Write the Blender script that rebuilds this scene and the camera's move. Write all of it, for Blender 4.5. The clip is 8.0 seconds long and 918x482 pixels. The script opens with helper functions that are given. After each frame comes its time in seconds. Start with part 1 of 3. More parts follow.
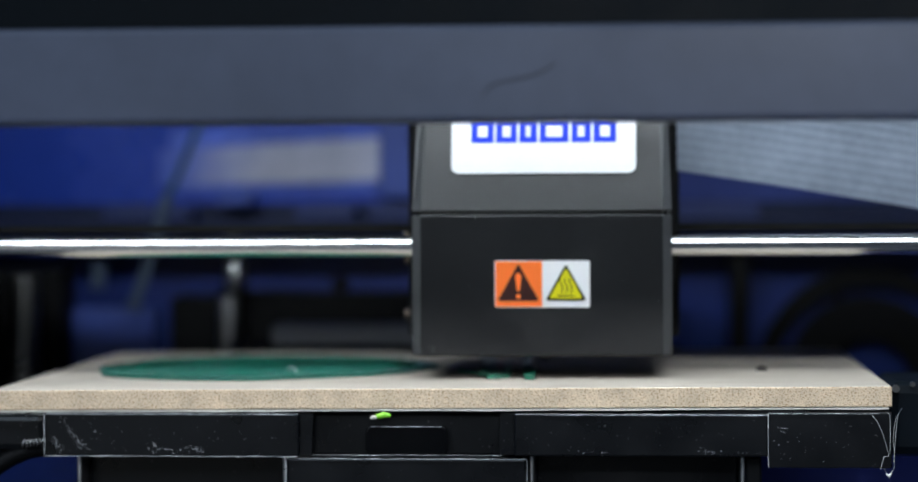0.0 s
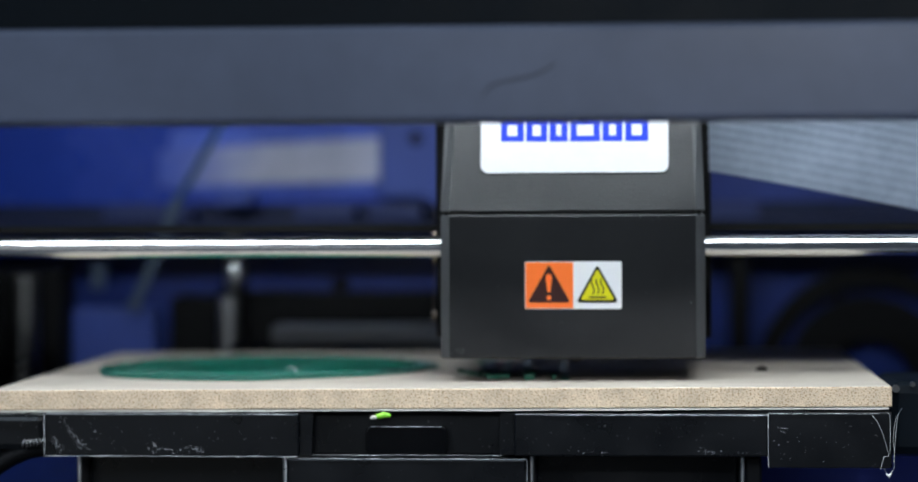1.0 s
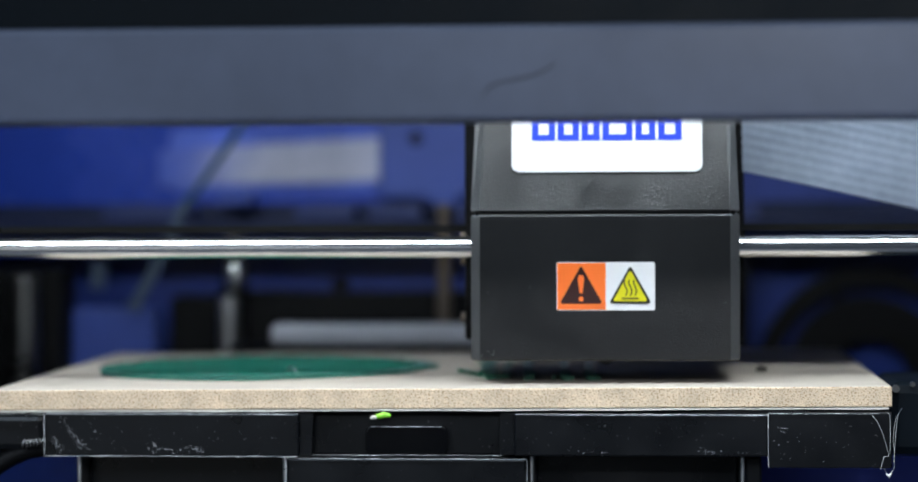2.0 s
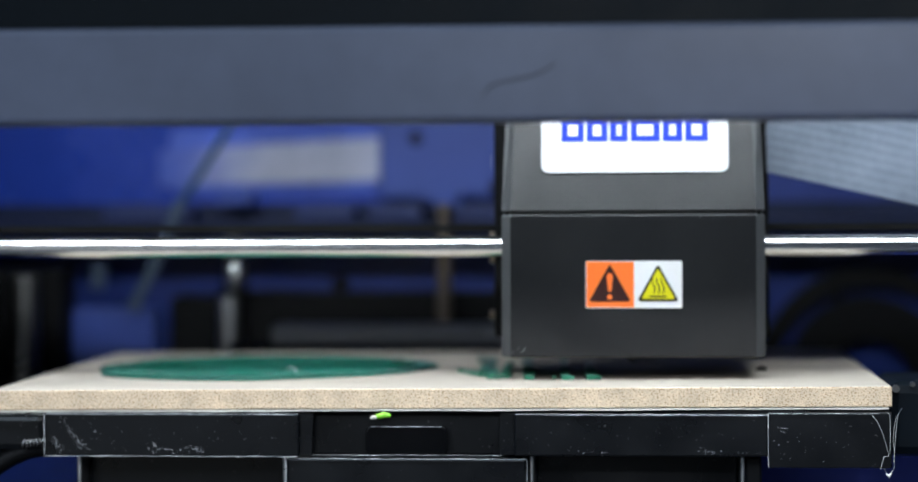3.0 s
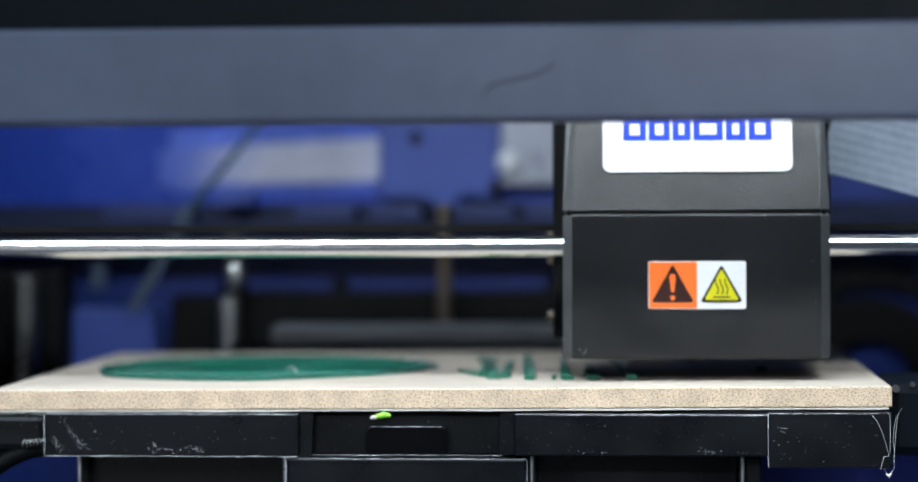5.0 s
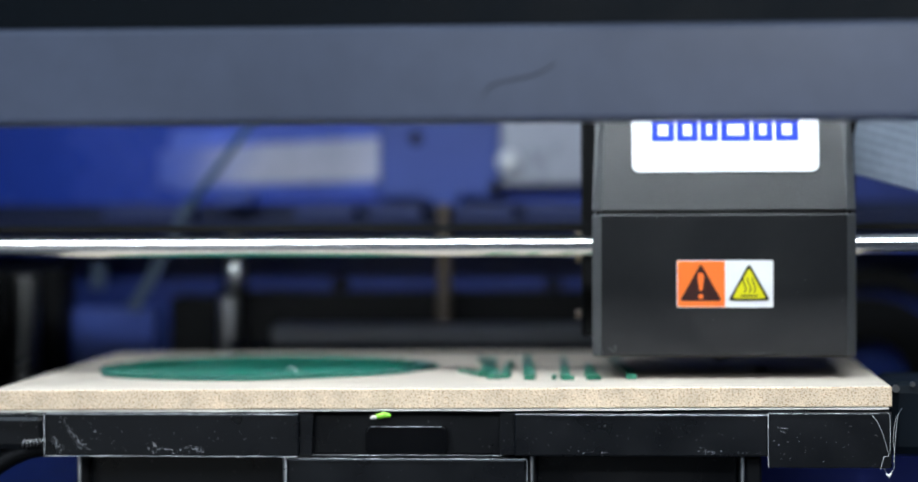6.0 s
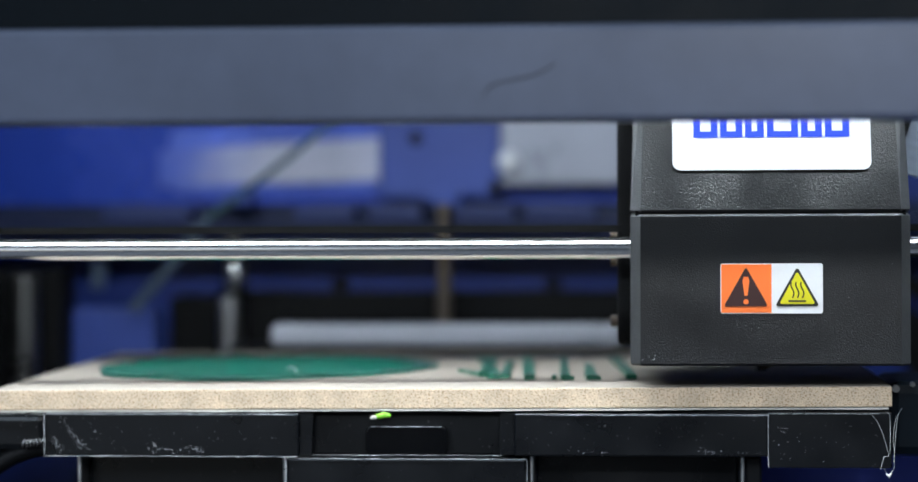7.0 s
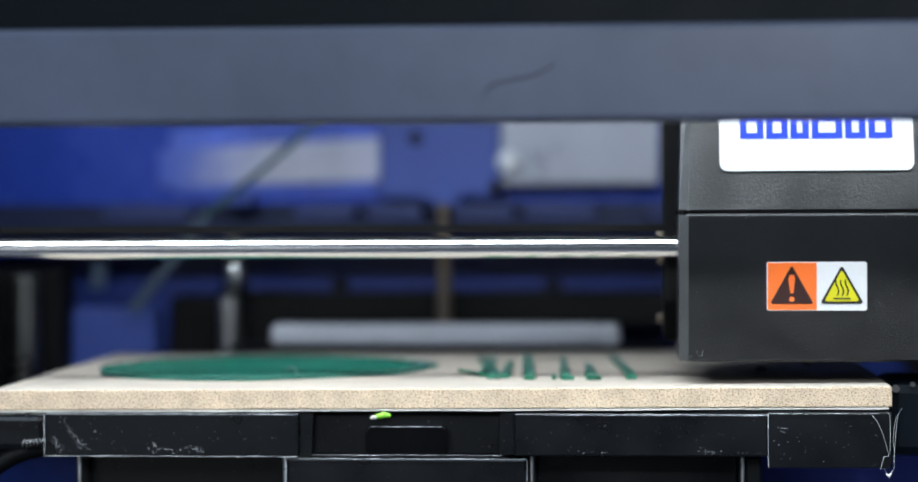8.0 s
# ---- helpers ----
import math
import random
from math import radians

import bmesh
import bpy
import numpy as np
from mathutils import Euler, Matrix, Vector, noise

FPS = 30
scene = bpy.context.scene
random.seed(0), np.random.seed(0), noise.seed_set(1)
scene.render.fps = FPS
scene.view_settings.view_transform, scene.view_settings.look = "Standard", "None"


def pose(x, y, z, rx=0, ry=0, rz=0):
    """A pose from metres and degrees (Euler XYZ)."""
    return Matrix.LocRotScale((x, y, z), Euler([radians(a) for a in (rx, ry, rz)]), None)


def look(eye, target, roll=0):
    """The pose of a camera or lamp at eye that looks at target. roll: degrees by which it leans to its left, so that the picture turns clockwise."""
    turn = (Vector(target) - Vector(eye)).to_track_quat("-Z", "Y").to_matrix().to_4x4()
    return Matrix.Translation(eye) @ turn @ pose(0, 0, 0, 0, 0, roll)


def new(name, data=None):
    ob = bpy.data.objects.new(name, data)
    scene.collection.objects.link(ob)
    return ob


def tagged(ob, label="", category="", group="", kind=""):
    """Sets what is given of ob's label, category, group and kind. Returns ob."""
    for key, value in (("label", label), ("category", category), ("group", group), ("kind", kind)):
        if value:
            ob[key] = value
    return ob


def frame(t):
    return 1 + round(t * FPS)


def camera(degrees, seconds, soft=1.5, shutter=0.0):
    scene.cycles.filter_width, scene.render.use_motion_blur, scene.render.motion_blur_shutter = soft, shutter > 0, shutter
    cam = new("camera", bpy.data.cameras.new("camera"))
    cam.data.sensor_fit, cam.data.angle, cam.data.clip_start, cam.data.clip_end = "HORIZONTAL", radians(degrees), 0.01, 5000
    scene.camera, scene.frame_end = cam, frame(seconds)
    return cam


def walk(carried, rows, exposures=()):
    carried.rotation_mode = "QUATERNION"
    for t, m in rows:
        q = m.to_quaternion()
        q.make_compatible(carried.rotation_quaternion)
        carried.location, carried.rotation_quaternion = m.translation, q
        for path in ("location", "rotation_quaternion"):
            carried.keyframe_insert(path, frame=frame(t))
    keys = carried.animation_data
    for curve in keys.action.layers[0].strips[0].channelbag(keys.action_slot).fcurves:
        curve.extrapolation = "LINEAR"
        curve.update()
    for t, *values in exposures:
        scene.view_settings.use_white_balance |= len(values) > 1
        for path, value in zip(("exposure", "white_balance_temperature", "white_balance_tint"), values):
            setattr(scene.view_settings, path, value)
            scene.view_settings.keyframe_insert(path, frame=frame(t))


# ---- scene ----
# ---------------- camera ----------------
cam = camera(22.402, 8.0)
# a long lens, opened enough to soften what is before and behind the front edge of the board
cam.data.dof.use_dof = True
cam.data.dof.focus_distance = 0.609
cam.data.dof.aperture_fstop = 6.2
EYE = look((0.05366, -0.62343, 0.04891), (0.0070, 0.0, 0.0393), -0.268)
walk(cam, [(0.0, EYE), (8.0, EYE)], [(0.0, -0.68), (1.0, -0.58), (1.5, -0.46), (3.0, -0.29), (4.0, -0.20), (4.6, -0.17), (8.0, -0.12)])

# ---------------- world, lamps ----------------
world = bpy.data.worlds.new("world")
scene.world = world
world.use_nodes = True
sky = world.node_tree.nodes.new("ShaderNodeTexSky")
sky.sky_type = 'NISHITA'
sky.sun_disc = False
sky.sun_elevation, sky.sun_rotation = radians(35), radians(200)
world.node_tree.links.new(sky.outputs[0], world.node_tree.nodes["Background"].inputs[0])
world.node_tree.nodes["Background"].inputs[1].default_value = 0.05


def area_lamp(name, m, sx, sy, power, color):
    data = bpy.data.lights.new(name, 'AREA')
    data.shape, data.size, data.size_y = 'RECTANGLE', sx, sy
    data.energy, data.color = power, color
    ob = new(name, data)
    ob.matrix_world = m
    return ob


LED_X = [0.0335 + 0.031 * k for k in range(-7, 6)]
LED_Y, LED_Z = -0.052, 0.1725
for lx in LED_X:
    area_lamp("led_light", look((lx, LED_Y, LED_Z - 0.0045), (lx, LED_Y + 0.015, LED_Z - 0.1)), 0.008, 0.006, 0.050, (0.83, 0.93, 1.0))
area_lamp("led_strip_light", look((-0.005, LED_Y, LED_Z - 0.0044), (-0.005, LED_Y + 0.015, LED_Z - 0.1)), 0.40, 0.022, 0.80, (0.83, 0.93, 1.0))
# unseen ceiling light added behind the camera to brighten the back panel
area_lamp("ceiling_fill", look((-0.6, -2.45, 1.585), (-0.6, -2.44999, 0)), 1.9, 0.8, 71.0, (0.66, 0.83, 1.0))
# unseen window in the rear wall, its daylight added to brighten the bar
area_lamp("window_fill", look((-1.0, -2.98, 0.35), (-0.6, 0.0, 0.0)), 1.3, 1.1, 3.0, (0.60, 0.81, 1.0))


# small hard light, unseen, added beside and above the camera
area_lamp("added_front_light", look((0.150, -0.660, 0.285), (0.03, 0.0, 0.0)), 0.05, 0.05, 2.1, (0.90, 0.95, 1.0))


# ---------------- materials ----------------
def mat(name, color, rough=0.5, metal=0.0, var=0.15, scale=60.0, bump=0.0, bump_scale=900.0, spec=0.5, dust=0.0, coat=0.0, rv=0.22, patchy=False):
    """Plain surface with broad mottling, fine grain, relief and, where asked, specks of dust."""
    m = bpy.data.materials.new(name)
    m.use_nodes = True
    nt = m.node_tree
    n, ln = nt.nodes, nt.links
    b = n["Principled BSDF"]
    tc = n.new("ShaderNodeTexCoord")
    n1, n2 = n.new("ShaderNodeTexNoise"), n.new("ShaderNodeTexNoise")
    n1.inputs["Scale"].default_value, n1.inputs["Detail"].default_value = scale, 4
    n2.inputs["Scale"].default_value, n2.inputs["Detail"].default_value = scale * 9, 3
    for k in (n1, n2):
        ln.new(tc.outputs["Object"], k.inputs["Vector"])
    add = n.new("ShaderNodeMath")
    add.operation = 'MULTIPLY_ADD'
    ln.new(n1.outputs["Fac"], add.inputs[0])
    add.inputs[1].default_value = 0.65
    half = n.new("ShaderNodeMath")
    half.operation = 'MULTIPLY'
    ln.new(n2.outputs["Fac"], half.inputs[0])
    half.inputs[1].default_value = 0.35
    ln.new(half.outputs[0], add.inputs[2])
    ramp = n.new("ShaderNodeValToRGB")
    ramp.color_ramp.elements[0].position, ramp.color_ramp.elements[1].position = 0.3, 0.7
    ramp.color_ramp.elements[0].color = (*[c * (1 - var) for c in color], 1)
    ramp.color_ramp.elements[1].color = (*[min(1, c * (1 + var)) for c in color], 1)
    ln.new(add.outputs[0], ramp.inputs[0])
    out = ramp.outputs[0]
    if dust:
        vor = n.new("ShaderNodeTexNoise")
        vor.inputs["Scale"].default_value, vor.inputs["Detail"].default_value = 1400, 1
        ln.new(tc.outputs["Object"], vor.inputs["Vector"])
        r2 = n.new("ShaderNodeValToRGB")
        r2.color_ramp.elements[0].position, r2.color_ramp.elements[1].position = 0.76, 0.79
        r2.color_ramp.elements[1].color = (dust, dust, dust, 1)
        ln.new(vor.outputs["Fac"], r2.inputs[0])
        mix = n.new("ShaderNodeMix")
        mix.data_type = 'RGBA'
        ln.new(r2.outputs[0], mix.inputs[0])
        ln.new(out, mix.inputs[6])
        mix.inputs[7].default_value = (0.5, 0.5, 0.5, 1)
        out = mix.outputs[2]
    ln.new(out, b.inputs["Base Color"])
    rr = n.new("ShaderNodeMapRange")
    rr.inputs[1].default_value, rr.inputs[2].default_value = 0.3, 0.7
    rr.inputs[3].default_value, rr.inputs[4].default_value = max(0.02, rough * (1 - rv)), min(1, rough * (1 + rv))
    ln.new(n1.outputs["Fac"], rr.inputs[0])
    ln.new(rr.outputs[0], b.inputs["Roughness"])
    b.inputs["Metallic"].default_value = metal
    b.inputs["Specular IOR Level"].default_value = spec
    b.inputs["Coat Weight"].default_value = coat
    if bump:
        n3 = n.new("ShaderNodeTexNoise")
        n3.inputs["Scale"].default_value, n3.inputs["Detail"].default_value = bump_scale, 3
        ln.new(tc.outputs["Object"], n3.inputs["Vector"])
        bp = n.new("ShaderNodeBump")
        bp.inputs["Strength"].default_value, bp.inputs["Distance"].default_value = bump, 0.0006
        ln.new(n3.outputs["Fac"], bp.inputs["Height"])
        if patchy:
            n4 = n.new("ShaderNodeTexNoise")
            n4.inputs["Scale"].default_value, n4.inputs["Detail"].default_value = 45, 3
            ln.new(tc.outputs["Object"], n4.inputs["Vector"])
            mr = n.new("ShaderNodeMapRange")
            mr.inputs[1].default_value, mr.inputs[2].default_value = 0.4, 0.68
            mr.inputs[3].default_value, mr.inputs[4].default_value = bump * 0.6, min(1.0, bump * 1.8)
            ln.new(n4.outputs["Fac"], mr.inputs[0])
            ln.new(mr.outputs[0], bp.inputs["Strength"])
        ln.new(bp.outputs[0], b.inputs["Normal"])
    return m


def plywood(name, end_grain):
    """Pale plywood: the top with faint long grain, the cut edge with dark pores and short fibres."""
    m = mat(name, (0.50, 0.445, 0.385) if not end_grain else (0.74, 0.59, 0.43), 0.7, 0, 0.24 if end_grain else 0.10, 130 if end_grain else 25, 0.25 if end_grain else 0.08, 1200, 0.25)
    n, ln = m.node_tree.nodes, m.node_tree.links
    b = n["Principled BSDF"]
    src = b.inputs["Base Color"].links[0].from_socket
    tc = n.new("ShaderNodeTexCoord")
    mp = n.new("ShaderNodeMapping")
    mp.inputs["Scale"].default_value = (1900, 1900, 2600) if end_grain else (18, 420, 50)
    ln.new(tc.outputs["Object"], mp.inputs[0])
    k = n.new("ShaderNodeTexNoise")
    k.inputs["Scale"].default_value, k.inputs["Detail"].default_value = 1.0, 3
    ln.new(mp.outputs[0], k.inputs["Vector"])
    ramp = n.new("ShaderNodeValToRGB")
    e = ramp.color_ramp.elements
    if end_grain:
        e[0].position, e[1].position = 0.33, 0.50
        e[0].color = (0.48, 0.32, 0.19, 1)
    else:
        e[0].position, e[1].position = 0.25, 0.6
        e[0].color = (0.80, 0.77, 0.72, 1)
    ln.new(k.outputs["Fac"], ramp.inputs[0])
    mul = n.new("ShaderNodeMix")
    mul.data_type, mul.blend_type = 'RGBA', 'MULTIPLY'
    mul.inputs[0].default_value = 1.0
    ln.new(src, mul.inputs[6])
    ln.new(ramp.outputs[0], mul.inputs[7])
    ln.new(mul.outputs[2], b.inputs["Base Color"])
    return m


def reflection_patch(name):
    """Reflected light painted as a pale strip, passing into blue towards one end."""
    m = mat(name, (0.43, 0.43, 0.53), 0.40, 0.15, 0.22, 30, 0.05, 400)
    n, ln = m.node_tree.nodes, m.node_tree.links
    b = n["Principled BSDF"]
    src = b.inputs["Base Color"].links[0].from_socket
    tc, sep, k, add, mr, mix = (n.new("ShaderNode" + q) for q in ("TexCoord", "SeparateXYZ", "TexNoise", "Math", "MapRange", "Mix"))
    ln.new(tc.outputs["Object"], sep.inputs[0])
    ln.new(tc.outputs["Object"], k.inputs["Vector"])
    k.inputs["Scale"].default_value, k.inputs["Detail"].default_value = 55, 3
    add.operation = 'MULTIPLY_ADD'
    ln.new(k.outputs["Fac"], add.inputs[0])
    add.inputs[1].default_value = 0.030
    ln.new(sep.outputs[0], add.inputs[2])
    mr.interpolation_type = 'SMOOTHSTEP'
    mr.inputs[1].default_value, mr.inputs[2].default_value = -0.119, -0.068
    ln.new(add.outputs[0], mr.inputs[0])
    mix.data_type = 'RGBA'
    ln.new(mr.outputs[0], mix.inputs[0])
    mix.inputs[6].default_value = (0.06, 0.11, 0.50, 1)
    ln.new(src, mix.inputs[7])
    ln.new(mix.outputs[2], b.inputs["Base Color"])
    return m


def glow(name, color, strength):
    m = bpy.data.materials.new(name)
    m.use_nodes = True
    b = m.node_tree.nodes["Principled BSDF"]
    b.inputs["Base Color"].default_value = (*color, 1)
    b.inputs["Emission Color"].default_value = (*color, 1)
    b.inputs["Emission Strength"].default_value = strength
    return m


M_BLACK = mat("black_plastic", (0.022, 0.023, 0.025), 0.42, 0, 0.25, 80, 0.35, 1500, 0.5, 0.0)
M_HEAD = mat("head_plastic", (0.0085, 0.0090, 0.0105), 0.33, 0, 0.35, 28, 0.32, 2500, 0.43, 0.0, rv=0.18, patchy=True)
M_PLATF = mat("platform_plastic", (0.0036, 0.0043, 0.0058), 0.30, 0, 0.25, 60, 0.03, 900, 0.32, 0.22)
M_GLOSS = mat("glossy_black_plastic", (0.0020, 0.0022, 0.0028), 0.16, 0, 0.2, 60, 0.02, 900, 0.25)
M_MATTE = mat("matte_black", (0.0036, 0.0037, 0.0045), 0.6, 0, 0.2, 40, 0.1, 600, 0.15)
M_BAR = mat("bar_plastic", (0.063, 0.079, 0.130), 0.36, 0, 0.16, 16, 0.08, 900, 0.5)
M_BAR2 = mat("hair_dark", (0.035, 0.036, 0.04), 0.6)
M_HOOD = mat("hood_plastic", (0.0026, 0.0050, 0.0080), 0.5, 0, 0.2, 40, 0.1, 600, 0.08)
M_BEAM = mat("dark_navy_steel", (0.0055, 0.0115, 0.048), 0.45, 0, 0.3, 30, 0.05, 500, 0.3)
M_BLUE = mat("blue_painted_steel", (0.013, 0.050, 0.40), 0.27, 0, 0.14, 18, 0.04, 500, 0.6)
M_NAVY = mat("navy_plastic", (0.020, 0.032, 0.125), 0.45, 0, 0.12, 25, 0.05, 500, 0.4)
M_SHADE_BLUE = mat("shade_blue", (0.010, 0.027, 0.17), 0.38, 0, 0.35, 22, 0.05, 500, 0.4)
M_LIT_BLUE = mat("lit_blue_plastic", (0.09, 0.14, 0.78), 0.45, 0, 0.12, 25, 0.05, 500, 0.4)
M_BLUE2 = mat("blue_plastic", (0.046, 0.080, 0.33), 0.45, 0, 0.12, 25, 0.05, 500, 0.4)
M_HALO = mat("reflection_halo_blue", (0.075, 0.13, 0.55), 0.35, 0, 0.45, 30, 0.05, 500, 0.4)
M_REFLECTION = reflection_patch("reflection_patch")
M_LEDGE = mat("pale_ledge", (0.42, 0.44, 0.51), 0.35, 0.0, 0.10, 40, 0.05, 400, 0.5)
M_GREY = mat("grey_plate", (0.40, 0.41, 0.48), 0.32, 0.2, 0.08, 30, 0.05, 400, 0.5)
M_CHROME = mat("polished_steel", (0.84, 0.84, 0.86), 0.20, 1.0, 0.04, 40, 0.0, rv=0.02)
M_STEEL = mat("dull_steel", (0.30, 0.30, 0.30), 0.30, 1.0, 0.12, 60, 0.03)
M_ALU = mat("bright_aluminium", (0.62, 0.63, 0.65), 0.33, 1.0, 0.15, 200, 0.05)
M_LIT_CHAMFER = mat("lit_chamfer_plastic", (0.052, 0.055, 0.060), 0.50, 0, 0.3, 120, 0.3, 2600)
M_BRASS = mat("bronze_screw", (0.13, 0.105, 0.085), 0.45, 0.6, 0.2, 200, 0.3, 2500)
M_PLYTOP = plywood("plywood_face", False)
M_PLYEDGE = plywood("plywood_edge", True)
M_PAPER = mat("paper_liner", (0.62, 0.60, 0.55), 0.7, 0, 0.2, 90, 0.2)
M_GREEN = mat("green_plastic", (0.005, 0.108, 0.075), 0.36, 0, 0.25, 160, 0.5, 700, 0.5)
M_STROKE = mat("fresh_green_plastic", (0.008, 0.130, 0.075), 0.36, 0, 0.35, 260, 0.5, 700, 0.5)
M_LIME = mat("lime_plastic", (0.28, 0.72, 0.05), 0.45, 0, 0.2, 500, 0.2)
M_LABEL = mat("brushed_label", (0.69, 0.70, 0.73), 0.30, 0.30, 0.02, 300, 0.0, rv=0.02)
M_LETTER = mat("label_blue_ink", (0.02, 0.05, 0.60), 0.5, 0, 0.06, 300, spec=0.12)
M_ORANGE = mat("sticker_orange", (1.0, 0.19, 0.03), 0.45, 0, 0.04, 100)
M_WHITE = mat("sticker_white", (0.80, 0.80, 0.82), 0.42, 0, 0.03, 100)
M_BROWN = mat("sticker_dark", (0.035, 0.008, 0.007), 0.42, 0, 0.1, 100)
M_YELLOW = mat("sticker_yellow", (0.72, 0.66, 0.01), 0.42, 0, 0.04, 100)
M_INK = mat("sticker_black", (0.02, 0.02, 0.015), 0.45, 0, 0.1, 100)
M_RIBBON = mat("ribbon_grey", (0.195, 0.228, 0.290), 0.42, 0, 0.25, 45, 0.03)
M_TUBE = mat("clear_sleeve", (0.075, 0.105, 0.155), 0.35, 0, 0.2, 80)
M_FILAMENT = mat("green_filament", (0.018, 0.060, 0.055), 0.4, 0, 0.15, 80)
M_STRAND = mat("clear_strand", (0.62, 0.63, 0.63), 0.25, 0, 0.1, 80)
M_WORN_GLINT = mat("worn_glint_grey", (0.55, 0.56, 0.58), 0.5, 0, 0.4, 900)
M_DUST = mat("dust_flake", (0.42, 0.43, 0.45), 0.7, 0, 0.3, 800)
M_LED = glow("led_face", (0.95, 0.97, 1.0), 6.0)
M_PANEL = glow("ceiling_fill_glow", (0.95, 0.97, 1.0), 1.0)
M_WALL = mat("painted_wall", (0.12, 0.125, 0.135), 0.8, 0, 0.05, 2, 0.1, 80, 0.2)
M_FLOOR = mat("floor_vinyl", (0.16, 0.16, 0.17), 0.5, 0, 0.1, 4, 0.05, 50)
M_TABLE = mat("table_laminate", (0.20, 0.20, 0.21), 0.45, 0, 0.08, 12, 0.05, 200)


# ---------------- building blocks ----------------
def box(bm, x0, x1, y0, y1, z0, z1, bevel=0.0, seg=2):
    vs = [bm.verts.new(p) for p in ((x0, y0, z0), (x1, y0, z0), (x1, y1, z0), (x0, y1, z0), (x0, y0, z1), (x1, y0, z1), (x1, y1, z1), (x0, y1, z1))]
    fs = [bm.faces.new([vs[i] for i in f]) for f in ((3, 2, 1, 0), (4, 5, 6, 7), (0, 1, 5, 4), (1, 2, 6, 5), (2, 3, 7, 6), (3, 0, 4, 7))]
    if bevel:
        es = {e for f in fs for e in f.edges}
        bmesh.ops.bevel(bm, geom=list(es), offset=bevel, segments=seg, profile=0.5, affect='EDGES', clamp_overlap=True)
    return bm


def boxes(*dims, bevel=0.0):
    bm = bmesh.new()
    for d in dims:
        b2 = bmesh.new()
        box(b2, *d, bevel=bevel)
        me = bpy.data.meshes.new("tmp")
        b2.to_mesh(me)
        b2.free()
        bm.from_mesh(me)
        bpy.data.meshes.remove(me)
    return bm


def tube(points, radius, n=10, bm=None, taper=None):
    """A round bar swept along points."""
    bm = bm or bmesh.new()
    pts = [Vector(p) for p in points]
    rings = []
    for i, p in enumerate(pts):
        d = (pts[min(i + 1, len(pts) - 1)] - pts[max(i - 1, 0)]).normalized()
        a = d.orthogonal().normalized() if not rings else (prev - d * prev.dot(d)).normalized()
        prev = a
        b = d.cross(a)
        r = radius if taper is None else taper[i]
        rings.append([bm.verts.new(p + (a * math.cos(k * 2 * math.pi / n) + b * math.sin(k * 2 * math.pi / n)) * r) for k in range(n)])
    for r0, r1 in zip(rings, rings[1:]):
        for k in range(n):
            f = bm.faces.new((r0[k], r0[(k + 1) % n], r1[(k + 1) % n], r1[k]))
            f.smooth = True
    for r0 in (rings[0][::-1], rings[-1]):
        bm.faces.new([bm.verts.new(v.co) for v in r0])
    return bm


def prism(outline, d0, d1, bevel=0.0, plane="xz"):
    """An outline (counter-clockwise seen from the front) given thickness: in xz from y = d0 (front) to d1, or in xy from z = d0 to d1."""
    bm = bmesh.new()
    if plane == "xz":
        a = [bm.verts.new((x, d0, z)) for x, z in outline]
        b = [bm.verts.new((x, d1, z)) for x, z in outline]
    else:
        b = [bm.verts.new((x, y, d0)) for x, y in outline]
        a = [bm.verts.new((x, y, d1)) for x, y in outline]
    front = bm.faces.new(a)
    bm.faces.new(b[::-1])
    n = len(a)
    for i in range(n):
        bm.faces.new((a[i], b[i], b[(i + 1) % n], a[(i + 1) % n]))
    if bevel:
        bmesh.ops.bevel(bm, geom=list(front.edges), offset=bevel, segments=2, profile=0.5, affect='EDGES', clamp_overlap=True)
    bmesh.ops.recalc_face_normals(bm, faces=bm.faces)
    return bm


def rounded(x0, x1, z0, z1, r, n=6):
    pts = []
    for cx, cz, a0 in ((x1 - r, z0 + r, -90), (x1 - r, z1 - r, 0), (x0 + r, z1 - r, 90), (x0 + r, z0 + r, 180)):
        for i in range(n + 1):
            a = radians(a0 + 90 * i / n)
            pts.append((cx + r * math.cos(a), cz + r * math.sin(a)))
    return pts


def part(name, bm, material, parent=None, label=""):
    me = bpy.data.meshes.new(name)
    bm.to_mesh(me)
    bm.free()
    for m in material if isinstance(material, (list, tuple)) else [material]:
        me.materials.append(m)
    ob = new(name, me)
    if parent:
        ob.parent = parent
    return tagged(ob, label) if label else ob


def thing(name, label, category, group="", at=(0, 0, 0)):
    ob = tagged(new(name), label, category, group)
    ob.location = at
    return ob


def ring(cx, cz, y, r, t, n=40, bm=None):
    """A flat upright ring of square section."""
    bm = bm or bmesh.new()
    prof = [(r - t, y), (r + t, y), (r + t, y + 0.006), (r - t, y + 0.006)]
    rows = [[bm.verts.new((cx + q * math.cos(2 * math.pi * i / n), yy, cz + q * math.sin(2 * math.pi * i / n))) for q, yy in prof] for i in range(n)]
    for i in range(n):
        a, b = rows[i], rows[(i + 1) % n]
        for k in range(4):
            bm.faces.new((a[k], a[(k + 1) % 4], b[(k + 1) % 4], b[k]))
    bmesh.ops.recalc_face_normals(bm, faces=bm.faces)
    return bm


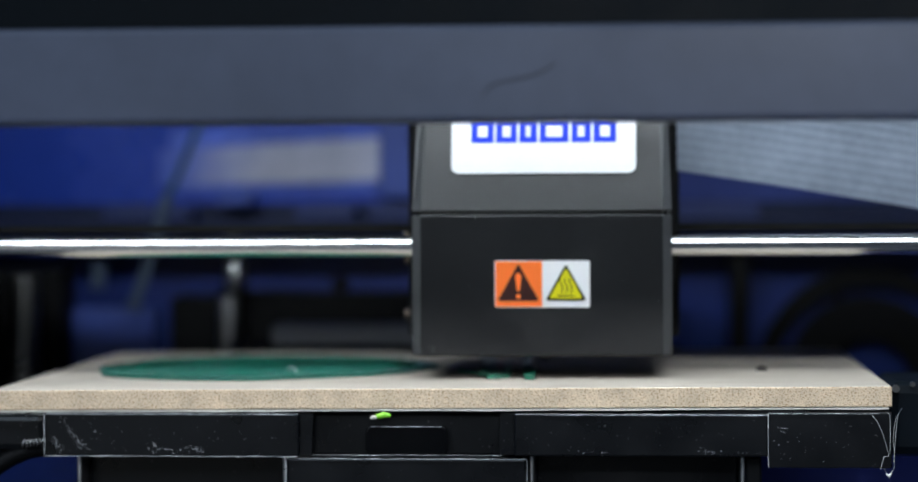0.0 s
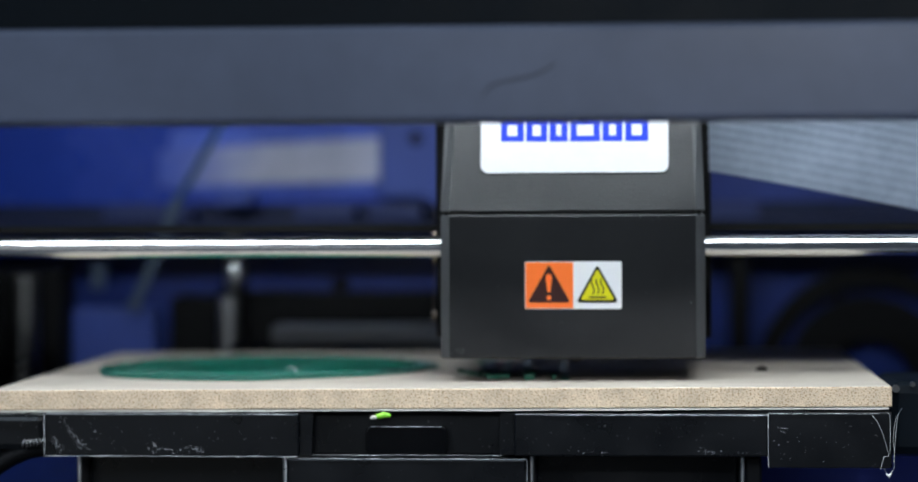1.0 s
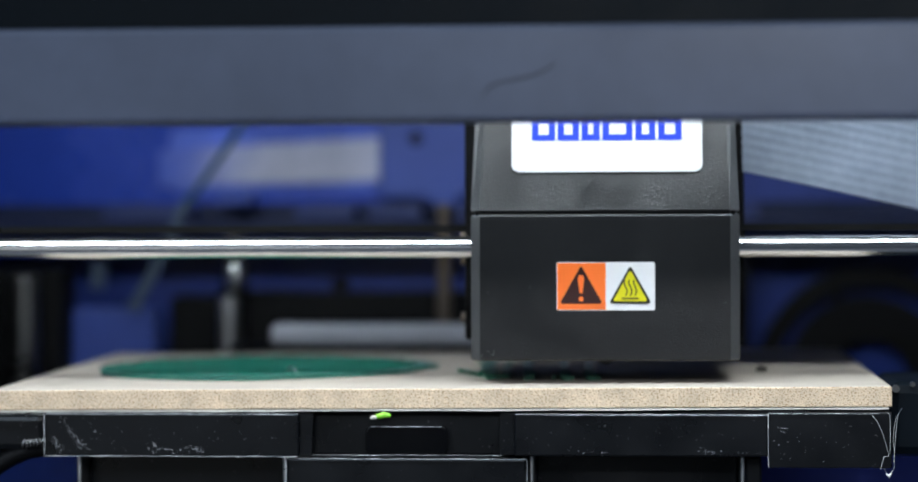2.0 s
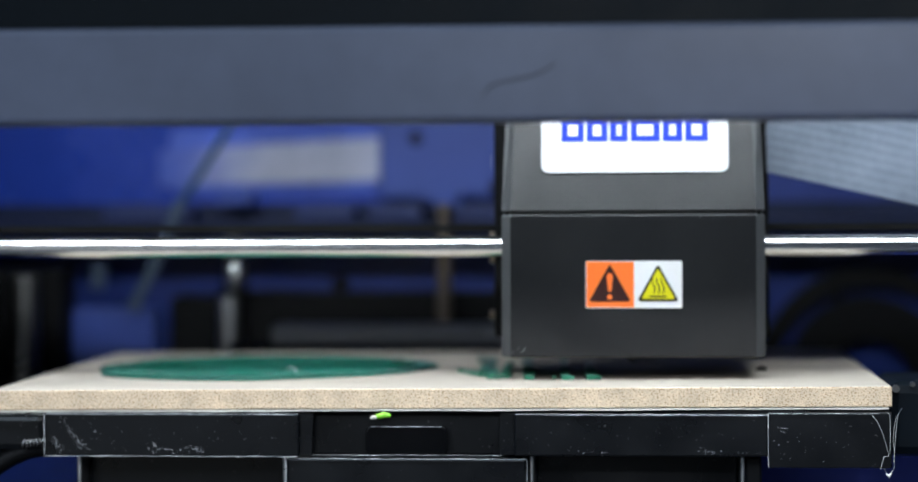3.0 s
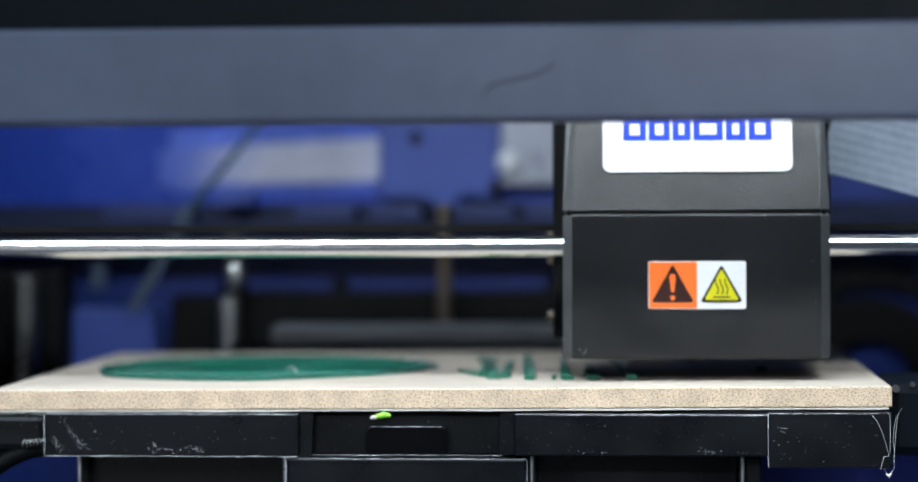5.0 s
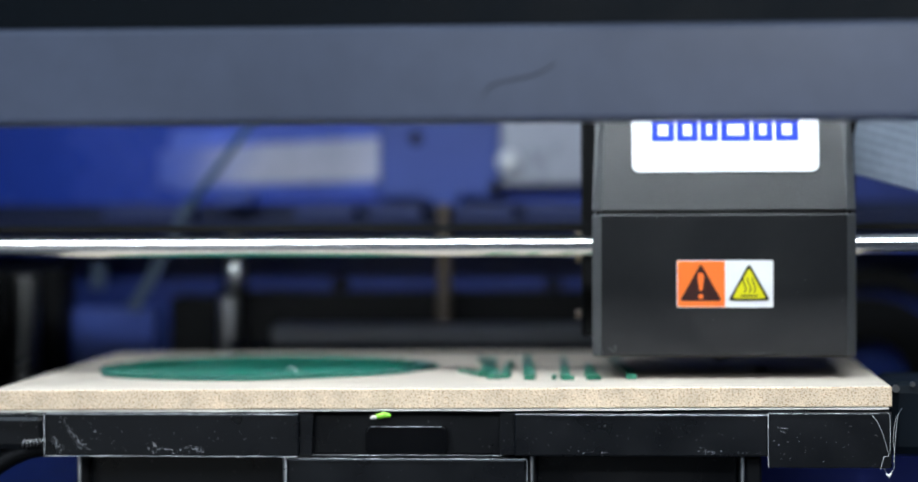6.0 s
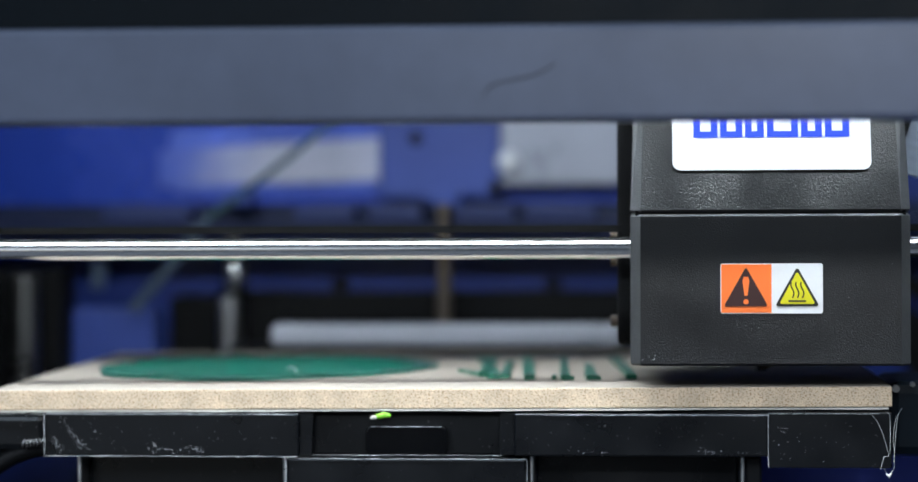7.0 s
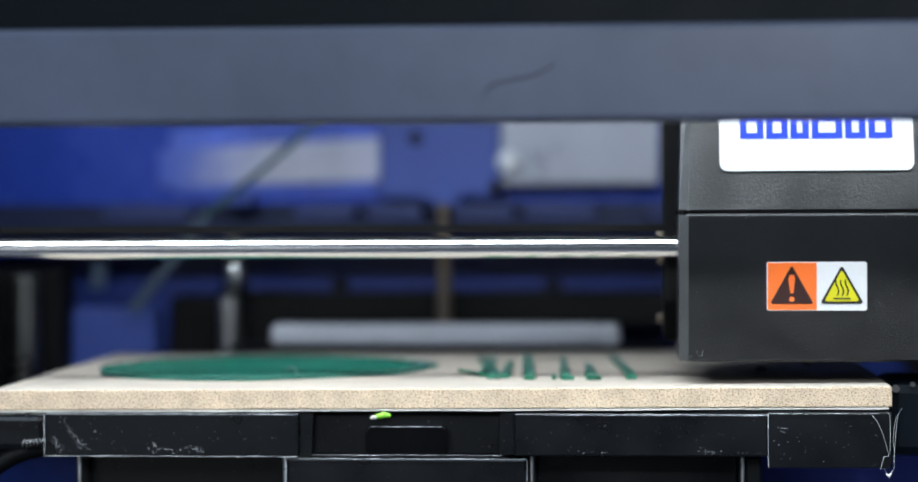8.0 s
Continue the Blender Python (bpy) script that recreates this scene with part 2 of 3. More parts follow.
# ---------------- room ----------------
TABLE_Z, FLOOR_Z = -0.34, -1.09
for nm, d in (("wall_north", (-2.1, 2.1, 1.2, 1.3, FLOOR_Z, 1.62)), ("wall_west", (-2.2, -2.1, -3.1, 1.3, FLOOR_Z, 1.62)), ("wall_east", (2.1, 2.2, -3.1, 1.3, FLOOR_Z, 1.62))):
    tagged(part(nm, boxes(d), M_WALL), "plain grey painted room wall", "wall", kind="structure")
tagged(part("wall_south", boxes((-2.1, -1.65, -3.1, -3.0, FLOOR_Z, 1.62), (-0.35, 2.1, -3.1, -3.0, FLOOR_Z, 1.62), (-1.65, -0.35, -3.1, -3.0, FLOOR_Z, -0.2), (-1.65, -0.35, -3.1, -3.0, 0.9, 1.62)), M_WALL), "plain grey painted room wall with a window opening", "wall", kind="structure")
win = tagged(new("added_window"), "unseen white framed window added to light the front bar", "window", kind="structure")
part("window_frame", boxes((-1.65, -1.60, -3.08, -3.02, -0.2, 0.9), (-0.40, -0.35, -3.08, -3.02, -0.2, 0.9), (-1.60, -0.40, -3.08, -3.02, -0.2, -0.15), (-1.60, -0.40, -3.08, -3.02, 0.85, 0.9)), M_WHITE, win)
# unseen glowing panel, added to throw light over the hood
ceil_fill = thing("ceiling_fill_panel", "flat white unseen ceiling panel added to light the printer's back", "lamp")
part("light_frame", boxes((-1.59, 0.39, -2.89, -2.85, 1.57, 1.62), (-1.59, 0.39, -2.05, -2.01, 1.57, 1.62), (-1.59, -1.55, -2.85, -2.05, 1.57, 1.62), (0.35, 0.39, -2.85, -2.05, 1.57, 1.62)), M_WHITE, ceil_fill)
part("diffuser", boxes((-1.55, 0.35, -2.85, -2.05, 1.590, 1.600)), M_PANEL, ceil_fill, "glowing white diffuser")
tagged(part("floor", boxes((-2.2, 2.2, -3.1, 1.3, FLOOR_Z - 0.1, FLOOR_Z)), M_FLOOR), "dark grey vinyl room floor", "floor", kind="structure")
tagged(part("ceiling", boxes((-2.2, 2.2, -3.1, 1.3, 1.62, 1.72)), M_WALL), "plain pale room ceiling", "ceiling", kind="structure")
table = thing("work_table", "grey laminate work table under the printer", "table", at=(0, 0.1, FLOOR_Z))
part("tabletop", boxes((-0.7, 0.7, -0.4, 0.4, TABLE_Z - FLOOR_Z - 0.03, TABLE_Z - FLOOR_Z), bevel=0.003), M_TABLE, table)
for sx in (-0.64, 0.64):
    for sy in (-0.34, 0.34):
        part("leg", boxes((sx - 0.025, sx + 0.025, sy - 0.025, sy + 0.025, 0, TABLE_Z - FLOOR_Z - 0.03), bevel=0.003), M_STEEL, table)

# ---------------- printer body ----------------
PB = TABLE_Z
printer = thing("desktop_printer", "desktop 3d printer with dark grey front bar and blue inside", "printer")
# front bar before the print space, with the black hood above it
part("front_bar", boxes((-0.215, 0.205, -0.100, -0.086, 0.0678, 0.0898), bevel=0.0012), M_BAR, printer, "dark grey plastic bar")
# its unseen top and lower edge are extended to block light to the ledge
part("hood", boxes((-0.215, 0.205, -0.080, -0.060, 0.0720, 0.190), bevel=0.002), M_HOOD, printer, "black hood panel")
part("rear_rim", boxes((-0.215, 0.205, 0.290, 0.310, PB + 0.03, 0.150), bevel=0.002), M_MATTE, printer)
part("led_rail", boxes((-0.205, 0.195, -0.0602, -0.004, LED_Z + 0.0016, LED_Z + 0.0100)), M_MATTE, printer, "black lamp rail")
for lx in LED_X:
    part("led", boxes((lx - 0.0035, lx + 0.0035, LED_Y - 0.0025, LED_Y + 0.0025, LED_Z - 0.001, LED_Z + 0.0015), bevel=0.0004), M_LED, printer, "lit white led")
for s, x0, x1 in (("left", -0.23, -0.215), ("right", 0.205, 0.22)):
    part("side_panel", boxes((x0, x1, -0.102, 0.31, PB + 0.01, 0.150), bevel=0.002), M_MATTE, printer)
part("back_panel", boxes((-0.215, 0.205, 0.280, 0.290, PB + 0.02, 0.140)), M_BLUE, printer, "glossy blue steel back panel")
part("base", boxes((-0.23, 0.22, -0.10, 0.31, PB, PB + 0.03), bevel=0.004), M_MATTE, printer)
part("front_sill", boxes((-0.215, 0.205, -0.10, -0.08, PB + 0.03, -0.16), bevel=0.003), M_BAR, printer)
# faint hair on the bar
hair_path = [(0.0201, 0.0735), (0.0207, 0.0746), (0.0217, 0.0757), (0.0234, 0.0766), (0.0261, 0.0771), (0.0294, 0.0777), (0.0320, 0.0784), (0.0345, 0.0795), (0.0363, 0.0808)]
hair = [(x, -0.1002, z) for x, z in hair_path]
tagged(part("hair", tube(hair, 0.00016, 6), M_BAR2), "thin dark curved hair stuck on the front bar", "hair")

# inside the back: proud blue panel, grey plate, beams, rods
bp = part("mount_panel", boxes((-0.0436, 0.0030, 0.266, 0.280, 0.0520, 0.135), bevel=0.001), M_BLUE2, printer, "flat blue mount panel")
for sx, sz in ((-0.0294, 0.0748), (0.0012, 0.0556)):
    part("screw", tube([(sx, 0.2655, sz), (sx, 0.2700, sz)], 0.0028, 12), M_MATTE, bp, "black screw head")
# lamp reflection on the back panel, put into the colour of two sheets
part("reflection_halo", prism(rounded(-0.1280, -0.0450, 0.0540, 0.0800, 0.004), 0.2785, 0.2800), M_HALO, printer, "light blue sheet, halo of the painted reflection")
part("reflection_strip", prism([(-0.1320, 0.0570), (-0.0445, 0.0588), (-0.0442, 0.0755), (-0.1320, 0.0712)], 0.2765, 0.2785), M_REFLECTION, printer, "pale strip with a reflection painted on")

# glint on the grey plate, built as a small white dome
dome = tube([(0.0062, 0.2620, 0.0655), (0.0062, 0.2628, 0.0655), (0.0062, 0.2645, 0.0655), (0.0062, 0.2680, 0.0655)], 0.003, 16, None, [0.0014, 0.0032, 0.0044, 0.0046])
part("glint_dome", dome, M_WHITE, printer, "white dome standing in for a glint")
part("grey_plate", boxes((0.0032, 0.0640, 0.268, 0.280, 0.0567, 0.135), bevel=0.001), M_GREY, printer, "pale grey plate")
# darker blue sheets put the shade right and low into the back's colour
part("right_back", boxes((0.0660, 0.204, 0.2740, 0.2798, 0.0380, 0.135), bevel=0.001), M_SHADE_BLUE, printer, "back panel, darker blue in place of shade")
part("lower_back", boxes((-0.214, 0.204, 0.2765, 0.2798, PB + 0.03, 0.0375)), M_SHADE_BLUE, printer, "lower back panel, darker blue in place of shade")
part("rear_beam", boxes((-0.215, 0.205, 0.236, 0.256, 0.0385, 0.0435), bevel=0.001), M_BEAM, printer, "dark navy cross beam")
part("beam_backing", boxes((-0.215, 0.205, 0.258, 0.264, 0.0385, 0.0500)), M_BEAM, printer, "dark navy strip")
for bx0, bx1 in ((-0.145, -0.112), (-0.072, -0.050), (-0.044, -0.0245), (-0.0130, 0.0100), (0.0140, 0.0400), (0.060, 0.100)):
    part("beam_block", boxes((bx0, bx1, 0.236, 0.256, 0.0436, 0.0490), bevel=0.0008), M_NAVY, printer, "dark blue block")
part("lower_beam", boxes((-0.0913, 0.070, 0.240, 0.262, 0.0040, 0.0165), bevel=0.001), M_MATTE, printer, "black lower beam")
part("white_ledge", boxes((-0.0745, 0.0494, 0.190, 0.206, -0.0006, 0.0068), bevel=0.0016), M_LEDGE, printer, "pale grey ledge")
# shadow gap below the ledge, put in as a black strip
part("ledge_shadow_strip", boxes((-0.090, 0.070, 0.1930, 0.210, -0.0300, -0.0007), bevel=0.001), M_MATTE, printer, "black strip for the shadow under the ledge")
part("rod_nut", tube([(-0.0931, 0.226, 0.0190), (-0.0931, 0.226, 0.0196), (-0.0931, 0.226, 0.0272), (-0.0931, 0.226, 0.0280)], 0.003, 20, None, [0.0026, 0.0033, 0.0033, 0.0026]), M_ALU, printer, "bright steel nut")
part("rod_foot", tube([(-0.1505 + 0.0002 * k, 0.250, 0.0180 + 0.0018 * k) for k in range(6)], 0.0028, 12), M_TUBE, printer, "short pale tube stub")
for rx, ry, rr, m, z0, z1 in ((-0.0937, 0.229, 0.0030, M_STEEL, PB + 0.03, 0.0385), (-0.0158, 0.229, 0.0026, M_BRASS, PB + 0.03, 0.0495), (-0.1672, 0.206, 0.0054, M_STEEL, PB + 0.03, 0.024)):
    rod = part("guide_rod", tube([(rx, ry, z0), (rx, ry, z1)], rr, 20), m, printer, "upright metal guide rod")
part("rod_collar", tube([(-0.0937, 0.229, 0.0165), (-0.0937, 0.229, 0.0190)], 0.0050, 20), M_MATTE, printer)
part("rod_sleeve", tube([(-0.0951, 0.224, -0.030), (-0.0951, 0.224, 0.0155)], 0.0036, 20), M_ALU, printer, "steel bearing sleeve")
part("bearing_block", boxes((-0.1200, -0.0985, 0.238, 0.262, -0.020, 0.0150), (-0.0930, -0.0780, 0.238, 0.262, -0.020, 0.0170), bevel=0.001), M_MATTE, printer, "black bearing block")
for cx in (-0.0954, -0.0166):
    part("rod_cap", boxes((cx - 0.006, cx + 0.006, 0.238, 0.256, 0.0490, 0.0545), bevel=0.001), M_BLUE2, printer, "blue plastic cap")
part("left_housing", boxes((-0.213, -0.1556, 0.215, 0.238, -0.20, 0.0260), bevel=0.002), M_MATTE, printer, "black side housing")
part("right_post", boxes((0.0905, 0.0975, 0.255, 0.280, -0.20, 0.0300), bevel=0.001), M_MATTE, printer)
part("blue_block", boxes((-0.1549, -0.1231, 0.225, 0.237, -0.030, 0.0112), bevel=0.002), M_BLUE2, printer, "blue plastic block")
fan = part("fan_guard", ring(0.1437, -0.0185, 0.269, 0.0396, 0.0036), M_MATTE, printer, "round black fan guard")
part("guard_ring", ring(0.1437, -0.0185, 0.269, 0.0236, 0.0084), M_MATTE, fan)
for a in (20, 110, 200, 290):
    part("guard_spoke", tube([(0.1437 + q * math.cos(radians(a)), 0.274, -0.0185 + q * math.sin(radians(a))) for q in (0.030, 0.039)], 0.0012, 8), M_MATTE, fan)
# lighter blue stands in for light that does not reach this panel
part("lower_panel", boxes((0.0880, 0.204, 0.060, 0.068, -0.25, -0.0238), bevel=0.001), M_LIT_BLUE, printer, "blue lower panel")
part("lower_panel", boxes((-0.214, -0.100, 0.200, 0.208, -0.25, -0.0285), bevel=0.001), M_SHADE_BLUE, printer, "blue lower panel")
for sx, sz in ((-0.0600, 0.0185), (0.0230, 0.0180)):
    part("back_screw", tube([(sx, 0.2735, sz), (sx, 0.278, sz)], 0.0034, 14), M_MATTE, printer)
for sx in (-0.205, 0.195):
    part("slide_rail", tube([(sx, -0.08, 0.0371), (sx, 0.28, 0.0371)], 0.004, 16), M_CHROME, printer)

# ---------------- build platform ----------------
plat = thing("build_platform", "black plastic build platform, scratched, with taped corners", "platform")
part("deck", boxes((-0.121, 0.121, 0.004, 0.160, -0.0192, -0.0074), bevel=0.0008), M_PLATF, plat)
part("front_plate", boxes((-0.1068, -0.0367, -0.0010, 0.0040, -0.0190, -0.0074), bevel=0.0005), M_PLATF, plat, "scuffed black front plate")
part("front_plate", boxes((0.0217, 0.0896, -0.0010, 0.0040, -0.0187, -0.0072), bevel=0.0005), M_PLATF, plat, "black front plate")
part("plate_end", prism([(-0.0366, -0.0074), (-0.0366, -0.0186), (-0.0335, -0.0190), (-0.0330, -0.0074)], 0.0005, 0.0040), M_PLATF, plat)
part("plate_end", prism([(0.0180, -0.0072), (0.0175, -0.0186), (0.0216, -0.0184), (0.0216, -0.0072)], 0.0005, 0.0040), M_PLATF, plat)
latch = part("latch", prism(rounded(-0.0186, 0.0034, -0.0189, -0.0109, 0.0014), -0.0002, 0.0039, 0.0005), M_GLOSS, plat, "glossy black spring latch")
part("corner_cap", boxes((0.0897, 0.1223, -0.0018, 0.0039, -0.0216, -0.0066), bevel=0.0004), M_PLATF, plat, "black corner cap")
part("corner_cap", boxes((-0.1400, -0.1070, 0.0010, 0.0300, -0.0180, -0.0076), bevel=0.002), M_PLATF, plat, "black corner cap")
part("side_lug", boxes((0.1224, 0.1500, 0.0100, 0.0500, -0.0200, 0.0005), bevel=0.003), M_HOOD, plat)
part("bracket", boxes((-0.0975, -0.0420, 0.0120, 0.0220, -0.120, -0.0193), bevel=0.0006), M_PLATF, plat, "black hanging bracket")
part("bracket", boxes((-0.0403, 0.0250, 0.0000, 0.0200, -0.120, -0.0194), bevel=0.0007), M_PLATF, plat, "black middle bracket")
part("bracket", boxes((0.0272, 0.0820, 0.0120, 0.0220, -0.120, -0.0193), bevel=0.0006), M_PLATF, plat, "black hanging bracket")
for ex in (-0.0982, -0.0412, 0.0262, 0.0830):
    part("rail_edge", boxes((ex - 0.0006, ex + 0.0006, 0.0030, 0.0180, -0.120, -0.0190), bevel=0.0004), M_ALU, plat, "thin steel edge")
part("bracket_side", boxes((0.0836, 0.0884, 0.0060, 0.0220, -0.120, -0.0193), bevel=0.0008), M_PLATF, plat, "black bracket side")
for ax in (-0.080, 0.040):
    part("arm", boxes((ax - 0.010, ax + 0.010, 0.160, 0.262, -0.060, -0.020), bevel=0.001), M_MATTE, plat)

# worn edges with painted highlights, flakes of dust and scuffs on front plates
for (x0, x1, z, y) in ((-0.1066, -0.0370, -0.0075, -0.0013), (-0.1066, -0.0370, -0.0190, -0.0013), (0.0220, 0.0895, -0.0073, -0.0013), (-0.0400, 0.0248, -0.0196, -0.0003), (-0.1390, -0.1072, -0.0077, 0.0007), (-0.1390, -0.1072, -0.0079, 0.0006), (-0.0330, 0.0185, -0.0186, -0.0004), (-0.0170, 0.0020, -0.0109, -0.0003), (0.0897, 0.1190, -0.0070, -0.0021), (0.0300, 0.0895, -0.0076, -0.0013)):
    n = 40
    path = [(x0 + (x1 - x0) * i / n, y + 0.0001 * noise.noise((x0 + i * 0.9, z * 900, 0)), z + 0.00012 * noise.noise((i * 0.7, x0 * 50, 3))) for i in range(n + 1)]
    part("worn_edge_glint", tube(path, 0.0001, 5, None, [0.00004 + 0.00016 * abs(noise.noise((i * 0.35, x0 * 90, z * 700))) for i in range(n + 1)]), M_WORN_GLINT, plat, "pale worn edge with painted highlight")
for (ex, ey, z0, z1) in ((-0.1068, -0.0012, -0.0190, -0.0075), (0.0896, -0.0020, -0.0214, -0.0067), (-0.0404, -0.0002, -0.060, -0.0198), (0.0251, -0.0002, -0.060, -0.0198)):
    part("worn_edge_glint", tube([(ex, ey, z0 + (z1 - z0) * i / 20) for i in range(21)], 0.0001, 5, None, [0.00005 + 0.00016 * abs(noise.noise((i * 0.5, ex * 90, 5))) for i in range(21)]), M_WORN_GLINT, plat, "pale worn edge with painted highlight")


def flakes(n, x0, x1, z0, z1, y, seed, slope=0.0, size=0.00016):
    r = random.Random(seed)
    bm = bmesh.new()
    for _ in range(n):
        u, w = r.random(), r.gauss(0.5, 0.2)
        x, z = x0 + (x1 - x0) * u, z0 + (z1 - z0) * (w * 0.6 + 0.4 * (1 - u) * slope + 0.2)
        q, a = size * (0.4 + r.random()), r.random() * 3.1
        k = [bm.verts.new((x + q * c * math.cos(a) - q * 0.45 * d * math.sin(a), y - e, z + q * c * math.sin(a) + q * 0.45 * d * math.cos(a))) for c, d, e in ((-1.4, 0, 0), (0, -1, 0), (1.4, 0, 0), (0, 1, 0), (0, 0, 0.00006))]
        for i in range(4):
            bm.faces.new((k[i], k[(i + 1) % 4], k[4]))
    return bm


def scuff(lines_, y, seed, size=0.00017):
    """Short pale scratches strewn along straight strokes: x, z at both ends, count and spread."""
    r = random.Random(seed)
    bm = bmesh.new()
    for x0, z0, x1, z1, n, wide in lines_:
        for _ in range(n):
            f = r.random()
            x, z = x0 + (x1 - x0) * f + r.gauss(0, wide), z0 + (z1 - z0) * f + r.gauss(0, wide)
            q, a = size * (0.35 + 1.1 * r.random() ** 2), math.atan2(z1 - z0, x1 - x0) + r.gauss(0, 0.7)
            k = [bm.verts.new((x + q * c * math.cos(a) - q * 0.35 * d * math.sin(a), y - e, z + q * c * math.sin(a) + q * 0.35 * d * math.cos(a))) for c, d, e in ((-1.6, 0, 0), (0, -1, 0), (1.6, 0, 0), (0, 1, 0), (0, 0, 0.00006))]
            for i in range(4):
                bm.faces.new((k[i], k[(i + 1) % 4], k[4]))
    return bm


tagged(part("scuff_marks", scuff(((-0.1015, -0.0090, -0.0968, -0.0168, 75, 0.0005), (-0.1045, -0.0140, -0.1018, -0.0180, 45, 0.0005), (-0.0968, -0.0148, -0.0948, -0.0176, 24, 0.0004), (-0.0945, -0.0098, -0.0925, -0.0130, 10, 0.0003),
                                  (-0.0780, -0.0174, -0.0625, -0.0176, 60, 0.0005), (-0.0660, -0.0168, -0.0630, -0.0176, 22, 0.0004), (-0.0770, -0.0150, -0.0755, -0.0168, 10, 0.0003)), -0.0010, 3), M_DUST, plat, "pale diagonal scuffs"), kind="stuff")
tagged(part("scuff_marks", scuff(((0.0715, -0.0172, 0.0780, -0.0176, 22, 0.0004), (0.0720, -0.0162, 0.0750, -0.0178, 7, 0.0002), (0.0360, -0.0170, 0.0480, -0.0178, 14, 0.0003), (0.0800, -0.0175, 0.0880, -0.0178, 10, 0.0003)), -0.0010, 13), M_DUST, plat, "pale scuffs"), kind="stuff")
tagged(part("scuff_marks", scuff(((0.0918, -0.0106, 0.0948, -0.0110, 16, 0.00012), (0.0928, -0.0116, 0.0948, -0.0121, 12, 0.00012), (0.0925, -0.0180, 0.1150, -0.0200, 8, 0.0010)), -0.0018, 14, 0.00014), M_DUST, plat, "pale scratches"), kind="stuff")
tagged(part("dust_flakes", flakes(40, -0.1000, -0.0400, -0.0187, -0.0080, -0.0010, 6, 0, 0.00010), M_DUST, plat, "pale scuffs and dust"), kind="stuff")
tagged(part("dust_flakes", flakes(20, 0.0220, 0.0890, -0.0185, -0.0078, -0.0010, 7, 0, 0.00010), M_DUST, plat, "pale scuffs and dust"), kind="stuff")
tagged(part("dust_flakes", flakes(12, 0.0905, 0.1200, -0.0212, -0.0070, -0.0018, 8, 0, 0.00012), M_DUST, plat, "pale scuffs and dust"), kind="stuff")
# coil of the cable sleeve at the platform's end
part("coil_sleeve", tube([(-0.1072 - 0.00013 * i, -0.0002 + 0.0011 * math.cos(i * 0.8), -0.0155 - 0.00001 * i + 0.0011 * math.sin(i * 0.8)) for i in range(46)], 0.00028, 6), M_STEEL, plat, "small steel coil")
part("platform_cable", tube([(-0.1068 - 0.0026 * i, 0.0040, -0.0172 - 0.00016 * i * i) for i in range(12)], 0.0026, 12), M_MATTE, plat, "black cable")
part("lug_screw", tube([(0.1245, 0.0085, -0.0012), (0.1245, 0.0105, -0.0012)], 0.0010, 10), M_STEEL, plat)
part("lug_screw", tube([(0.1290, 0.0090, 0.0000), (0.1290, 0.0105, 0.0000)], 0.0007, 10), M_STEEL, plat)

# plywood board with its cut edge, paper liner below
board = thing("plywood_board", "pale plywood board lying on the build platform", "board")
bm = bmesh.new()
box(bm, -0.1225, 0.1225, 0.0, 0.1612, -0.0055, 0.0, bevel=0.0004, seg=2)
for f in bm.faces:
    f.material_index = 0 if abs(f.normal.z) > 0.8 else 1
part("board_core", bm, [M_PLYTOP, M_PLYEDGE], board)
bm = bmesh.new()
N = 60
rnd = random.Random(5)
tops, bots = [], []
for i in range(N + 1):
    x = -0.1215 + 0.2430 * i / N
    y = -0.0004 + 0.0006 * noise.noise((x * 40, 3, 0))
    d = 0.0003 + 0.0004 * abs(noise.noise((x * 30, 7, 1)))
    tops.append((bm.verts.new((x, y, -0.0057)), bm.verts.new((x, 0.155, -0.0057))))
    bots.append((bm.verts.new((x, y, -0.0057 - d)), bm.verts.new((x, 0.155, -0.0061))))
for i in range(N):
    bm.faces.new((tops[i][0], tops[i + 1][0], tops[i + 1][1], tops[i][1]))
    bm.faces.new((bots[i][0], bots[i][1], bots[i + 1][1], bots[i + 1][0]))
    bm.faces.new((tops[i][0], bots[i][0], bots[i + 1][0], tops[i + 1][0]))
part("paper_liner", bm, M_PAPER, board, "torn pale paper liner")

part("tape_flap", prism([(-0.0670, -0.0072), (-0.0420, -0.0072), (-0.0450, -0.0064), (-0.0510, -0.0060), (-0.0570, -0.0061), (-0.0620, -0.0066)], -0.0009, -0.0005), M_MATTE, board, "black lifted tape edge")
part("tape_flap", prism([(0.0660, -0.0069), (0.1000, -0.0069), (0.1000, -0.0060), (0.0900, -0.0061), (0.0780, -0.0065)], -0.0009, -0.0005), M_MATTE, board, "black lifted tape edge")

# printed green shapes
oval = []
for i in range(72):
    a = 2 * math.pi * i / 72
    rx, ry = 0.0515, 0.0462
    k = 1 + 0.03 * math.sin(3 * a + 1) + 0.02 * math.sin(7 * a)
    oval.append((-0.0592 + rx * k * math.cos(a), 0.0775 + ry * k * math.sin(a)))
disc = thing("printed_disc", "flat green printed oval on the plywood board", "print")
part("disc_layer", prism(oval, 0.0, 0.0008, 0.0003, plane="xy"), M_GREEN, disc)
